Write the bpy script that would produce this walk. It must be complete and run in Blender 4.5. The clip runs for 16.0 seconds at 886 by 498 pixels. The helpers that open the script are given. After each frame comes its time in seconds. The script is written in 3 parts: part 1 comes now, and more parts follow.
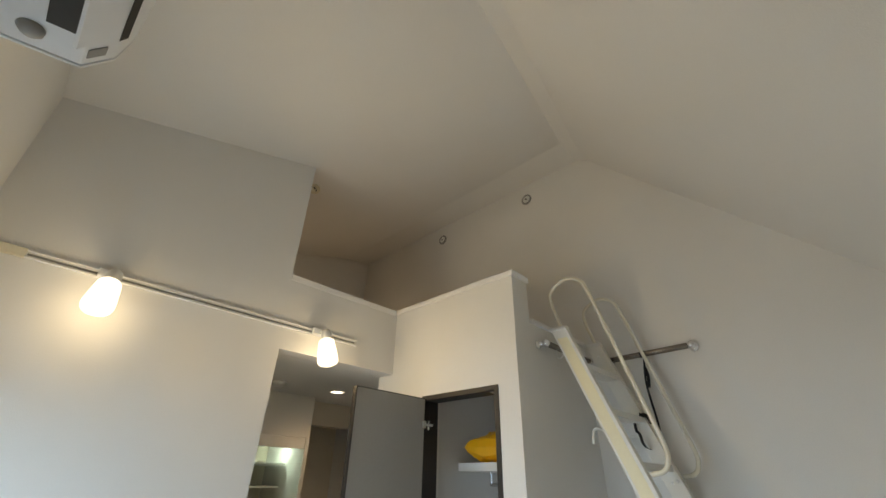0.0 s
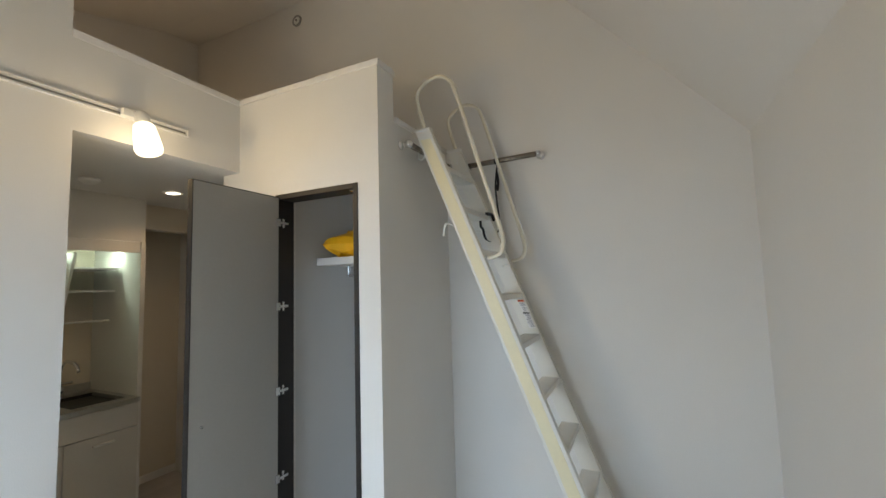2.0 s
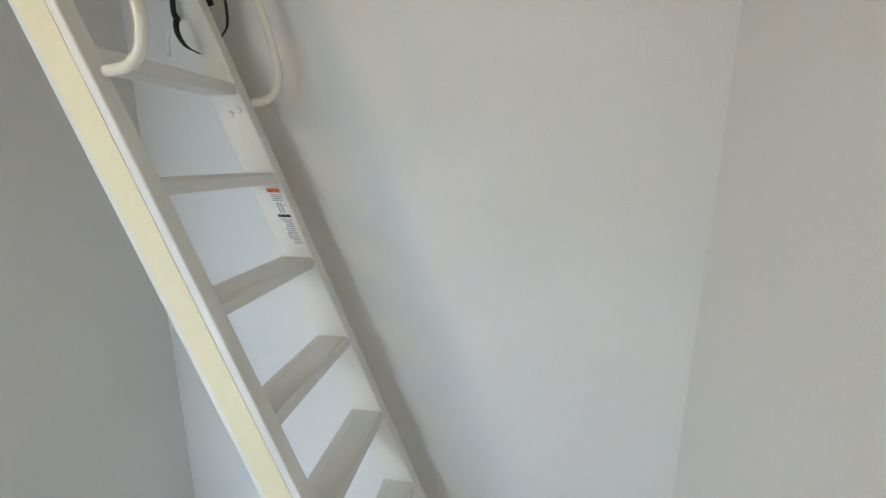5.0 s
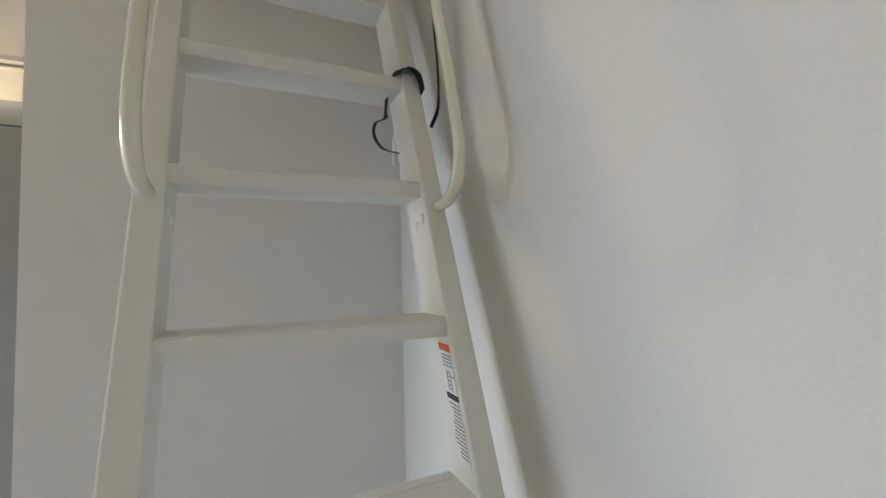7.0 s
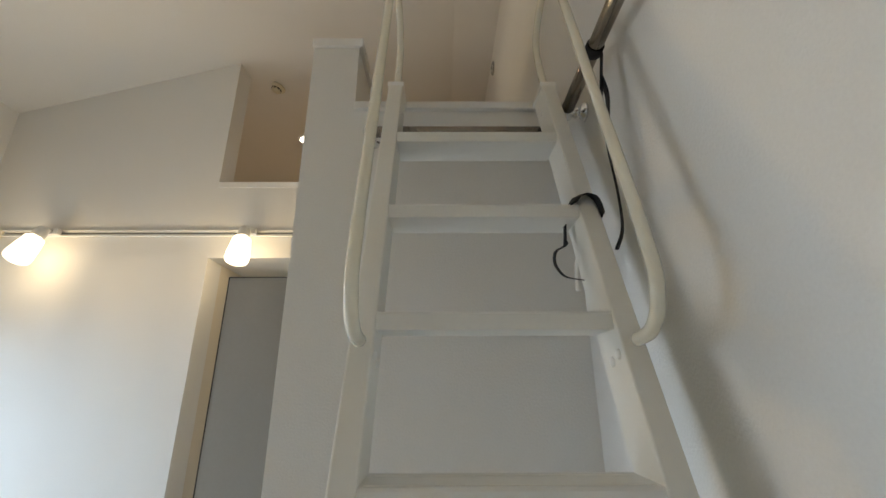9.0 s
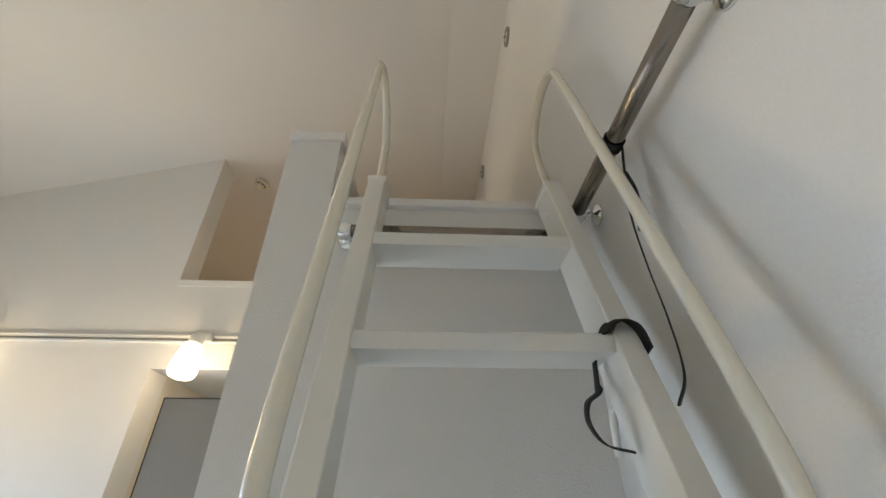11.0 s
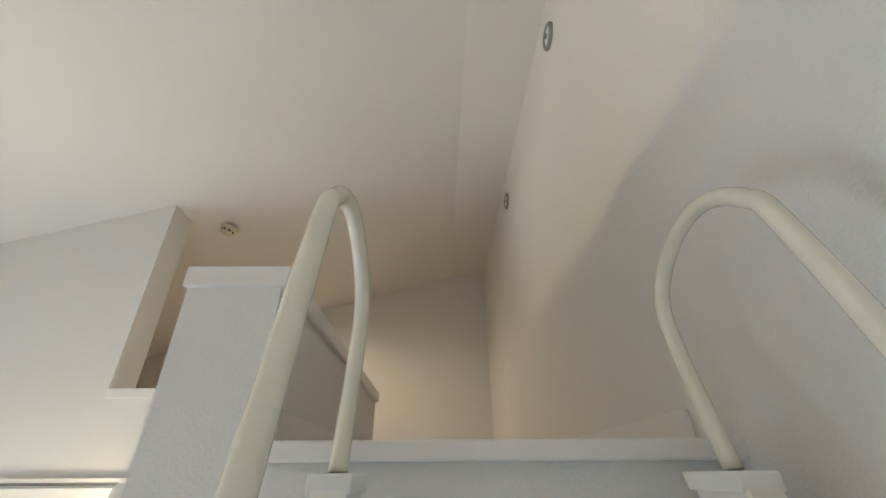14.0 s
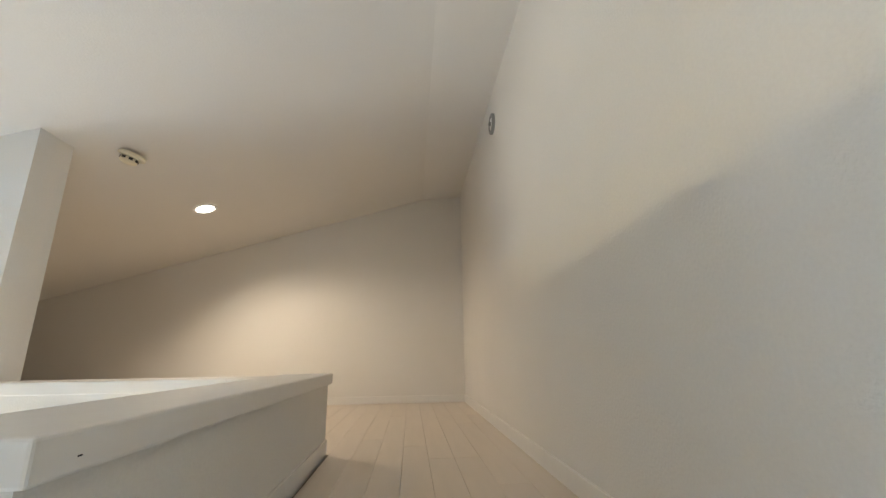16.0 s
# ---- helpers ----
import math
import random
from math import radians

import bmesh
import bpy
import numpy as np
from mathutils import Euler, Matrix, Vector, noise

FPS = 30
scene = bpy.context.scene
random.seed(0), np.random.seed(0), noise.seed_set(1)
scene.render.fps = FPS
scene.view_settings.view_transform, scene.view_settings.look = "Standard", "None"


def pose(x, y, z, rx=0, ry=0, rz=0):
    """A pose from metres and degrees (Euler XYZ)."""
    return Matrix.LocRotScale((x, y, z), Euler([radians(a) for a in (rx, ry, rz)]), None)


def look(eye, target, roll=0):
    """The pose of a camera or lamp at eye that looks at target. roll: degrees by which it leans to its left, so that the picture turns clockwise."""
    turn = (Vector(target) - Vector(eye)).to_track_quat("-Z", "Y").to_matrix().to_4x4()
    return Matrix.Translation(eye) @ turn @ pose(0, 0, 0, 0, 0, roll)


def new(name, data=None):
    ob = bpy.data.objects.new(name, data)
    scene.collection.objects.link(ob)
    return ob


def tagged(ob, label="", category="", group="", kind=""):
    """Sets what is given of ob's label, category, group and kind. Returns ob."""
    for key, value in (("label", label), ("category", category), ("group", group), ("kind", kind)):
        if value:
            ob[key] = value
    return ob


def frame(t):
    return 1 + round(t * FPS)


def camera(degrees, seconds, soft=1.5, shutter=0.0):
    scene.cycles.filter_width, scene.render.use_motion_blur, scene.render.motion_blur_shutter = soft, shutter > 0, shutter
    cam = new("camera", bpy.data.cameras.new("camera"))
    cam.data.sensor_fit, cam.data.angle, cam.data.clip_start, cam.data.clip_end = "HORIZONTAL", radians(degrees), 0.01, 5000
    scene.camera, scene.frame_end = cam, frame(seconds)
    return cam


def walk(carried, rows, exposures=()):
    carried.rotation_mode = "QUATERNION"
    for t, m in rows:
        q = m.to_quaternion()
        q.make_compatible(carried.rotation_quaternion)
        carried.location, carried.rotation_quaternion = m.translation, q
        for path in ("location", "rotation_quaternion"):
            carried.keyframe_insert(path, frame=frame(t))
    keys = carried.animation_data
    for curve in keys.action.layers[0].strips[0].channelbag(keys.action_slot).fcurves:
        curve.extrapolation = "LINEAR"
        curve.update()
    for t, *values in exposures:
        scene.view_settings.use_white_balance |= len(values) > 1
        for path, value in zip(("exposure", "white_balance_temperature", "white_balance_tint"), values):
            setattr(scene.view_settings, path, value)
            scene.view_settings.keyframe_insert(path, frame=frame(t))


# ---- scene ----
cam = camera(94.1, 16.0)
PATH = [
    (0, (-2.462, -1.145, 1.622), (-1.221, 0.073, 2.609), 1.2),
    (0.5, (-2.463, -1.137, 1.621), (-1.143, 0.09, 2.489), 0.5),
    (1, (-2.429, -1.114, 1.601), (-0.971, 0.081, 2.269), -0.2),
    (1.5, (-2.392, -1.097, 1.583), (-0.762, -0.018, 2.002), -1.0),
    (2, (-2.35, -1.082, 1.555), (-0.551, -0.223, 1.721), -1.7),
    (2.5, (-2.295, -1.075, 1.521), (-0.387, -0.476, 1.463), -2.0),
    (3, (-2.194, -1.083, 1.505), (-0.24, -0.738, 1.253), -1.9),
    (3.5, (-1.938, -1.085, 1.514), (0.013, -0.948, 1.095), -1.3),
    (3.7, (-1.824, -1.088, 1.505), (0.122, -1.006, 1.05), -1.1),
    (5.8, (-0.713, -1.088, 1.54), (1.07, -0.223, 1.272), -0.1),
    (6, (-0.627, -1.084, 1.537), (1.044, -0.005, 1.328), -1.0),
    (6.5, (-0.504, -1.051, 1.544), (0.85, 0.42, 1.489), -1.5),
    (7, (-0.369, -1.042, 1.562), (0.484, 0.764, 1.666), -1.4),
    (7.5, (-0.373, -1.009, 1.584), (0.072, 0.925, 1.839), -1.1),
    (8, (-0.375, -1.007, 1.597), (-0.193, 0.942, 2.01), -0.4),
    (8.5, (-0.366, -1.019, 1.604), (-0.321, 0.91, 2.13), -0.0),
    (9, (-0.368, -1.03, 1.606), (-0.355, 0.868, 2.236), -0.2),
    (9.2, (-0.365, -1.036, 1.608), (-0.352, 0.844, 2.29), -0.3),
    (11.3, (-0.365, -0.817, 1.783), (-0.292, 0.848, 2.887), 0.1),
    (11.5, (-0.368, -0.799, 1.818), (-0.323, 0.846, 2.956), 0.1),
    (12, (-0.363, -0.758, 1.866), (-0.319, 0.842, 3.066), 0.4),
    (12.5, (-0.328, -0.674, 2.012), (-0.277, 0.889, 3.258), 0.1),
    (13, (-0.326, -0.652, 2.109), (-0.298, 0.932, 3.331), 0.2),
    (13.5, (-0.367, -0.62, 2.267), (-0.319, 1.042, 3.379), -0.6),
    (14, (-0.385, -0.577, 2.361), (-0.357, 1.174, 3.326), -0.4),
    (14.5, (-0.363, -0.535, 2.432), (-0.372, 1.287, 3.257), 0.2),
    (15, (-0.347, -0.474, 2.511), (-0.338, 1.399, 3.211), -0.1),
    (15.5, (-0.349, -0.384, 2.612), (-0.263, 1.526, 3.197), -0.4),
    (16, (-0.357, -0.328, 2.694), (-0.203, 1.602, 3.196), -0.9),
]
EXPOSURES = [(0.0, -0.86, 7700, 11), (1.5, -0.85, 7600, 12), (3.0, -0.52, 7200, 14), (6.0, -0.31, 7400, 13), (9.0, -0.52, 7600, 13), (11.5, -0.08, 6900, 13), (13.5, 0.16, 6600, 12), (15.0, 0.16, 6500, 10), (16.0, 0.44, 6350, 10)]
walk(cam, [(t, look(eye, target, roll)) for t, eye, target, roll in PATH], EXPOSURES)

# ---- world, window light, exposure ----
scene.view_settings.exposure = 0.0
world = bpy.data.worlds.new("sky")
scene.world = world
world.use_nodes = True
_wn = world.node_tree.nodes
_sky = _wn.new("ShaderNodeTexSky")
_sky.sky_type = "NISHITA"
_sky.sun_disc = False
_sky.sun_elevation = radians(35)
_sky.sun_rotation = radians(120)
world.node_tree.links.new(_sky.outputs["Color"], _wn["Background"].inputs["Color"])
_wn["Background"].inputs["Strength"].default_value = 0.1


def area_lamp(name, m, sx, sy, watts, colour):
    d = bpy.data.lights.new(name, "AREA")
    d.shape, d.size, d.size_y, d.energy, d.color = "RECTANGLE", sx, sy, watts, colour
    ob = new(name, d)
    ob.matrix_world = m
    return ob


def point_lamp(name, at, watts, colour, radius):
    d = bpy.data.lights.new(name, "POINT")
    d.energy, d.color, d.shadow_soft_size = watts, colour, radius
    ob = new(name, d)
    ob.location = at
    return ob


def spot_lamp(name, at, target, watts, colour, radius, angle, blend):
    d = bpy.data.lights.new(name, "SPOT")
    d.energy, d.color, d.shadow_soft_size = watts, colour, radius
    d.spot_size, d.spot_blend = radians(angle), blend
    ob = new(name, d)
    ob.matrix_world = look(at, target)
    return ob


# room plan: x across, y towards the loft, z up
XE, YC, XW, YD, YF = -2.74, -1.588, -0.761, 0.95, 2.5
TH = 0.135
ZL = 2.404          # loft floor
ZH = 2.217          # hall ceiling
XO = -1.53          # left edge of the hall opening
WIN = (-0.50, 0.86, 0.08, 1.93)   # window opening in the outer wall: y, y, z, z
LAMPS = ((-2.308, 0.850), (-1.325, 0.850))
WARM = (1.0, 0.79, 0.46)

# sky light falls in and down through the window, light off the balcony and street comes in level and upwards
area_lamp("window_sky", look((XE - 0.95, 0.18, 2.25), (-1.3, -0.05, 0.5)), 2.6, 1.8, 190, (0.41, 0.675, 1.0))
area_lamp("window_ground_light", look((XE - 0.16, 0.18, 1.05), (-1.4, -0.05, 1.15)), 1.3, 1.75, 16, (0.90, 0.96, 1.0))
for lx, ly in LAMPS:
    point_lamp("spot_bulb", (lx, ly - 0.075, 2.16), 1.5, WARM, 0.03)
# added wide beams at the bulbs, aimed across the room to brighten the gable
spot_lamp("spot_fill_beam", (-2.308, 0.80, 2.13), (-1.6, -0.2, 2.05), 28.0, WARM, 0.03, 175, 0.8)
spot_lamp("spot_fill_beam", (-1.325, 0.80, 2.15), (-0.8, -0.25, 1.95), 4.5, WARM, 0.03, 175, 0.8)
spot_lamp("loft_downlight_beam", (-1.43, 1.79, 3.42), (-0.95, 1.95, 2.0), 22, (1.0, 0.80, 0.58), 0.04, 140, 0.7)
spot_lamp("hall_downlight_beam", (-0.66, 1.73, 2.19), (-0.66, 1.73, 0), 7, (1.0, 0.72, 0.45), 0.04, 140, 0.6)
area_lamp("kitchen_tube", look((-0.85, 2.36, 1.865), (-0.85, 2.42, 0.8)), 0.4, 0.05, 2.2, (0.72, 1.0, 0.86))


# ---- materials ----
def material(name, colour, rough=0.5, metal=0.0, bump=0.0, scale=60.0, vary=0.06, stretch=(1, 1, 1), coat=0.0, big=1.6, distance=0.002, per_object=0.0):
    m = bpy.data.materials.new(name)
    m.use_nodes = True
    n, l = m.node_tree.nodes, m.node_tree.links
    b = n["Principled BSDF"]
    b.inputs["Metallic"].default_value = metal
    b.inputs["Coat Weight"].default_value = coat
    co = n.new("ShaderNodeTexCoord")
    mp = n.new("ShaderNodeMapping")
    mp.inputs["Scale"].default_value = stretch
    l.new(co.outputs["Object"], mp.inputs["Vector"])
    fine = n.new("ShaderNodeTexNoise")
    fine.inputs["Scale"].default_value, fine.inputs["Detail"].default_value = scale, 4
    wide = n.new("ShaderNodeTexNoise")
    wide.inputs["Scale"].default_value, wide.inputs["Detail"].default_value = big, 3
    l.new(mp.outputs["Vector"], fine.inputs["Vector"])
    l.new(mp.outputs["Vector"], wide.inputs["Vector"])
    mix = n.new("ShaderNodeMath")
    mix.operation = "MULTIPLY_ADD"
    l.new(wide.outputs["Fac"], mix.inputs[0])
    mix.inputs[1].default_value = 0.6
    part_fine = n.new("ShaderNodeMath")
    part_fine.operation = "MULTIPLY"
    part_fine.inputs[1].default_value = 0.4
    l.new(fine.outputs["Fac"], part_fine.inputs[0])
    l.new(part_fine.outputs[0], mix.inputs[2])
    ramp = n.new("ShaderNodeMapRange")
    ramp.inputs["From Min"].default_value, ramp.inputs["From Max"].default_value = 0.3, 0.7
    ramp.inputs["To Min"].default_value, ramp.inputs["To Max"].default_value = 1 - vary, 1 + vary
    l.new(mix.outputs[0], ramp.inputs["Value"])
    value = ramp.outputs["Result"]
    if per_object:
        info = n.new("ShaderNodeObjectInfo")
        r2 = n.new("ShaderNodeMapRange")
        r2.inputs["To Min"].default_value, r2.inputs["To Max"].default_value = 1 - per_object, 1 + per_object
        l.new(info.outputs["Random"], r2.inputs["Value"])
        mul = n.new("ShaderNodeMath")
        mul.operation = "MULTIPLY"
        l.new(value, mul.inputs[0])
        l.new(r2.outputs["Result"], mul.inputs[1])
        value = mul.outputs[0]
    tint = n.new("ShaderNodeVectorMath")
    tint.operation = "SCALE"
    tint.inputs[0].default_value = colour
    l.new(value, tint.inputs["Scale"])
    l.new(tint.outputs["Vector"], b.inputs["Base Color"])
    rr = n.new("ShaderNodeMapRange")
    rr.inputs["To Min"].default_value, rr.inputs["To Max"].default_value = max(0.02, rough - 0.07), min(1, rough + 0.07)
    l.new(wide.outputs["Fac"], rr.inputs["Value"])
    l.new(rr.outputs["Result"], b.inputs["Roughness"])
    if bump:
        bp = n.new("ShaderNodeBump")
        bp.inputs["Strength"].default_value, bp.inputs["Distance"].default_value = bump, distance
        l.new(fine.outputs["Fac"], bp.inputs["Height"])
        l.new(bp.outputs["Normal"], b.inputs["Normal"])
    return m


def glowing(name, colour, strength):
    m = bpy.data.materials.new(name)
    m.use_nodes = True
    b = m.node_tree.nodes["Principled BSDF"]
    b.inputs["Base Color"].default_value = (0.9, 0.9, 0.88, 1)
    b.inputs["Emission Color"].default_value = (*colour, 1)
    b.inputs["Emission Strength"].default_value = strength
    return m


def glass_material():
    m = bpy.data.materials.new("window_glass")
    m.use_nodes = True
    b = m.node_tree.nodes["Principled BSDF"]
    b.inputs["Transmission Weight"].default_value = 1
    b.inputs["Roughness"].default_value = 0.02
    b.inputs["IOR"].default_value = 1.45
    return m


PAPER = material("white_wallpaper", (0.76, 0.75, 0.725), 0.85, bump=0.4, scale=300, vary=0.03, stretch=(1, 1, 0.55))
PAPER_ROUGH = material("pebbled_wallpaper", (0.76, 0.75, 0.725), 0.8, bump=0.5, scale=200, vary=0.045, distance=0.002)
CEIL = material("ceiling_paper", (0.76, 0.75, 0.725), 0.9, bump=0.4, scale=190, vary=0.025)
CREAM = material("cream_hall_paper", (0.70, 0.64, 0.54), 0.85, bump=0.4, scale=200, vary=0.03)
TRIM = material("white_trim", (0.80, 0.79, 0.77), 0.45, bump=0.08, scale=25, vary=0.03)
LADDER = material("cream_painted_aluminium", (0.76, 0.75, 0.70), 0.38, bump=0.05, scale=90, vary=0.02)
LADDER_IN = material("white_tread", (0.74, 0.74, 0.71), 0.45, bump=0.1, scale=120, vary=0.03)
YELLOW_STRIP = material("aged_cream_strip", (0.80, 0.73, 0.51), 0.45, bump=0.04, scale=60, vary=0.04)
ALU = material("bare_aluminium", (0.75, 0.75, 0.74), 0.35, metal=0.9, vary=0.03)
RAILTUBE = material("ivory_coated_tube", (0.78, 0.74, 0.62), 0.2, bump=0.03, scale=50, vary=0.03, coat=0.3)
STEEL = material("brushed_steel_bar", (0.27, 0.24, 0.21), 0.2, metal=1.0, bump=0.05, scale=300, vary=0.08, stretch=(1, 0.05, 1))
CHROME = material("chrome", (0.80, 0.81, 0.83), 0.1, metal=1.0, vary=0.02)
BLACK = material("black_strap_webbing", (0.015, 0.015, 0.016), 0.8, bump=0.6, scale=400, vary=0.1)
DARK = material("dark_brown_frame", (0.014, 0.011, 0.010), 0.5, bump=0.1, scale=80, vary=0.15, stretch=(1, 1, 0.1))
DOORGREY = material("grey_door_laminate", (0.33, 0.315, 0.285), 0.42, bump=0.05, scale=70, vary=0.04)
CLOSET = material("closet_lining", (0.66, 0.66, 0.65), 0.6, bump=0.1, scale=150, vary=0.03)
YELLOWBAG = material("yellow_plastic_bag", (0.95, 0.48, 0.02), 0.35, bump=0.5, scale=25, vary=0.1)
WHITEPLASTIC = material("white_plastic", (0.80, 0.80, 0.78), 0.35, vary=0.02)
ACWHITE = material("air_conditioner_plastic", (0.78, 0.79, 0.80), 0.35, vary=0.02)
GREYPLASTIC = material("grey_plastic", (0.28, 0.28, 0.27), 0.5, vary=0.05)
# black of slots, seams and air outlet, and the shade painted into the sink
BLACKHOLE = material("dark_slots_and_shade", (0.02, 0.02, 0.02), 0.6, vary=0.1)
IVORY = material("ivory_plastic", (0.74, 0.68, 0.52), 0.45, vary=0.03)
FLOORWOOD = material("pale_greige_plank", (0.50, 0.45, 0.415), 0.38, bump=0.12, scale=38, vary=0.11, stretch=(0.12, 1, 1), big=7, per_object=0.07)
LOFTWOOD = material("pale_maple_plank", (0.66, 0.58, 0.49), 0.3, bump=0.08, scale=38, vary=0.07, stretch=(1, 0.1, 1), big=5, per_object=0.04)
JOINT = material("plank_joint", (0.34, 0.29, 0.24), 0.8, vary=0.1)
SUBFLOOR = material("subfloor", (0.3, 0.26, 0.22), 0.8, vary=0.1)
STAINLESS = material("stainless_sink", (0.55, 0.55, 0.54), 0.3, metal=1.0, bump=0.05, scale=200, vary=0.05)
COUNTER = material("counter_panel", (0.66, 0.64, 0.60), 0.4, vary=0.03)
PAPERWHITE = material("sticker_paper", (0.82, 0.82, 0.82), 0.5, vary=0.02)
RED = material("orange_red_print", (0.78, 0.12, 0.03), 0.5, vary=0.03)
INK = material("black_print", (0.02, 0.02, 0.025), 0.6, vary=0.05)
GREYINK = material("grey_print", (0.30, 0.31, 0.36), 0.6, vary=0.05)
SHADE = glowing("lit_frosted_shade", (1.0, 0.86, 0.62), 5.0)
LED = glowing("lit_diffuser", (1.0, 0.90, 0.76), 9.0)
GLASS = glass_material()


# ---- mesh helpers ----
def box(bm, x0, x1, y0, y1, z0, z1, bevel=0.0):
    r = bmesh.ops.create_cube(bm, size=1, matrix=Matrix.Translation(((x0 + x1) / 2, (y0 + y1) / 2, (z0 + z1) / 2)) @ Matrix.Diagonal((abs(x1 - x0), abs(y1 - y0), abs(z1 - z0), 1)))
    if bevel:
        edges = list({e for v in r["verts"] for e in v.link_edges})
        bmesh.ops.bevel(bm, geom=edges, offset=bevel, segments=2, affect="EDGES", profile=0.5)
    return bm


def boxed(x0, x1, y0, y1, z0, z1, bevel=0.0):
    return box(bmesh.new(), x0, x1, y0, y1, z0, z1, bevel)


def prism(axis, pts, a, b, bevel=0.0):
    """A polygon in the two other axes (in x, y, z order), drawn out along axis from a to b."""
    bm = bmesh.new()

    def at(p, k):
        p = list(p)
        p.insert("xyz".index(axis), k)
        return p
    v0 = [bm.verts.new(at(p, a)) for p in pts]
    v1 = [bm.verts.new(at(p, b)) for p in pts]
    bm.faces.new(v0)
    bm.faces.new(v1)
    for i in range(len(pts)):
        j = (i + 1) % len(pts)
        bm.faces.new((v0[i], v0[j], v1[j], v1[i]))
    bmesh.ops.recalc_face_normals(bm, faces=bm.faces)
    if bevel:
        bmesh.ops.bevel(bm, geom=list(bm.edges), offset=bevel, segments=2, affect="EDGES", profile=0.5)
    return bm


def lathe(profile, m=Matrix.Identity(4), seg=24, closed=True):
    """Rings of (radius, height) about local z, placed by m."""
    bm = bmesh.new()
    rings = []
    for r, h in profile:
        if r < 1e-5:
            rings.append([bm.verts.new(m @ Vector((0, 0, h)))])
        else:
            rings.append([bm.verts.new(m @ Vector((r * math.cos(2 * math.pi * i / seg), r * math.sin(2 * math.pi * i / seg), h))) for i in range(seg)])
    for p, q in zip(rings, rings[1:]):
        for i in range(seg):
            j = (i + 1) % seg
            vs = [p[i % len(p)], p[j % len(p)], q[j % len(q)], q[i % len(q)]]
            vs = list(dict.fromkeys(vs))
            if len(vs) > 2:
                bm.faces.new(vs)
    if closed:
        for ring in (rings[0], rings[-1]):
            if len(ring) > 1:
                bm.faces.new(ring)
    bmesh.ops.recalc_face_normals(bm, faces=bm.faces)
    for f in bm.faces:
        f.smooth = True
    return bm


def smooth_path(pts, steps=8):
    p = [Vector(q) for q in pts]
    p = [2 * p[0] - p[1]] + p + [2 * p[-1] - p[-2]]
    out = []
    for a, b, c, d in zip(p, p[1:], p[2:], p[3:]):
        for k in range(steps):
            t = k / steps
            out.append(0.5 * (2 * b + (c - a) * t + (2 * a - 5 * b + 4 * c - d) * t * t + (3 * b - a - 3 * c + d) * t ** 3))
    return out + [p[-2]]


def sweep(path, section, side=None, flat=False):
    """A closed section (u, v) carried along a path; side: a fixed sideways direction."""
    bm = bmesh.new()
    rings = []
    for i, p in enumerate(path):
        t = (path[min(i + 1, len(path) - 1)] - path[max(i - 1, 0)]).normalized()
        s = Vector(side) if side else Vector((1, 0, 0))
        s = (s - s.dot(t) * t).normalized()
        w = t.cross(s)
        rings.append([bm.verts.new(p + s * u + w * v) for u, v in section])
    n = len(section)
    for a, b in zip(rings, rings[1:]):
        for i in range(n):
            bm.faces.new((a[i], a[(i + 1) % n], b[(i + 1) % n], b[i]))
    bm.faces.new(rings[0])
    bm.faces.new(rings[-1])
    bmesh.ops.recalc_face_normals(bm, faces=bm.faces)
    for f in bm.faces:
        f.smooth = not flat
    return bm


def circle(r, n=14):
    return [(r * math.cos(2 * math.pi * i / n), r * math.sin(2 * math.pi * i / n)) for i in range(n)]


def tube(path, r, side=None, n=14):
    return sweep([Vector(p) for p in path], circle(r, n), side)


def joined(*bms):
    out = bmesh.new()
    for b in bms:
        me = bpy.data.meshes.new("piece")
        b.to_mesh(me)
        b.free()
        out.from_mesh(me)
        bpy.data.meshes.remove(me)
    return out


def mesh_of(name, bm, mat):
    me = bpy.data.meshes.new(name)
    bm.to_mesh(me)
    bm.free()
    me.materials.append(mat)
    return me


def part(name, bm, mat, parent, label=""):
    ob = new(name, mesh_of(name, bm, mat))
    ob.parent = parent
    if label:
        tagged(ob, label)
    return ob


def solid(name, bm, mat, label, category, kind="", group=""):
    return tagged(new(name, mesh_of(name, bm, mat)), label, category, group, kind)


def thing(name, label, category, group="", kind=""):
    return tagged(new(name), label, category, group, kind)


def structure(name, bm, mat, label, category):
    return solid(name, bm, mat, label, category, "structure")


# ---- ceiling planes ----
S1, S1K = 3.88, 0.295      # gentle slope: z = S1 + S1K * x
S2, S2K = 4.06, 1.15       # steep slope: z = S2 + S2K * y
XR, ZR = -0.28, 3.84       # fold beside the ladder wall, and its height at that wall


def z1(x):
    return S1 + S1K * x if x <= XR else S1 + S1K * XR + (ZR - S1 - S1K * XR) * (x - XR) / -XR


def valley(x):
    return (z1(x) - S2) / S2K


def sheet(name, quads, mat, label, thick=0.1):
    bm = bmesh.new()
    for q in quads:
        lo = [bm.verts.new(p) for p in q]
        hi = [bm.verts.new((p[0], p[1], p[2] + thick)) for p in q]
        bm.faces.new(lo)
        bm.faces.new(hi)
        for i in range(len(q)):
            j = (i + 1) % len(q)
            bm.faces.new((lo[i], lo[j], hi[j], hi[i]))
    bmesh.ops.remove_doubles(bm, verts=bm.verts, dist=1e-5)
    bmesh.ops.recalc_face_normals(bm, faces=bm.faces)
    return structure(name, bm, mat, label, "ceiling")


XA, XB = XE - 0.1, 0.1
YT = YF + 0.1


def edge_a(x):
    y = valley(min(x, 0)) + 0.045
    return (x, y, z1(min(x, 0)))


def edge_b(x):
    y = valley(min(x, 0)) - 0.05
    return (x, y, S2 + S2K * y)


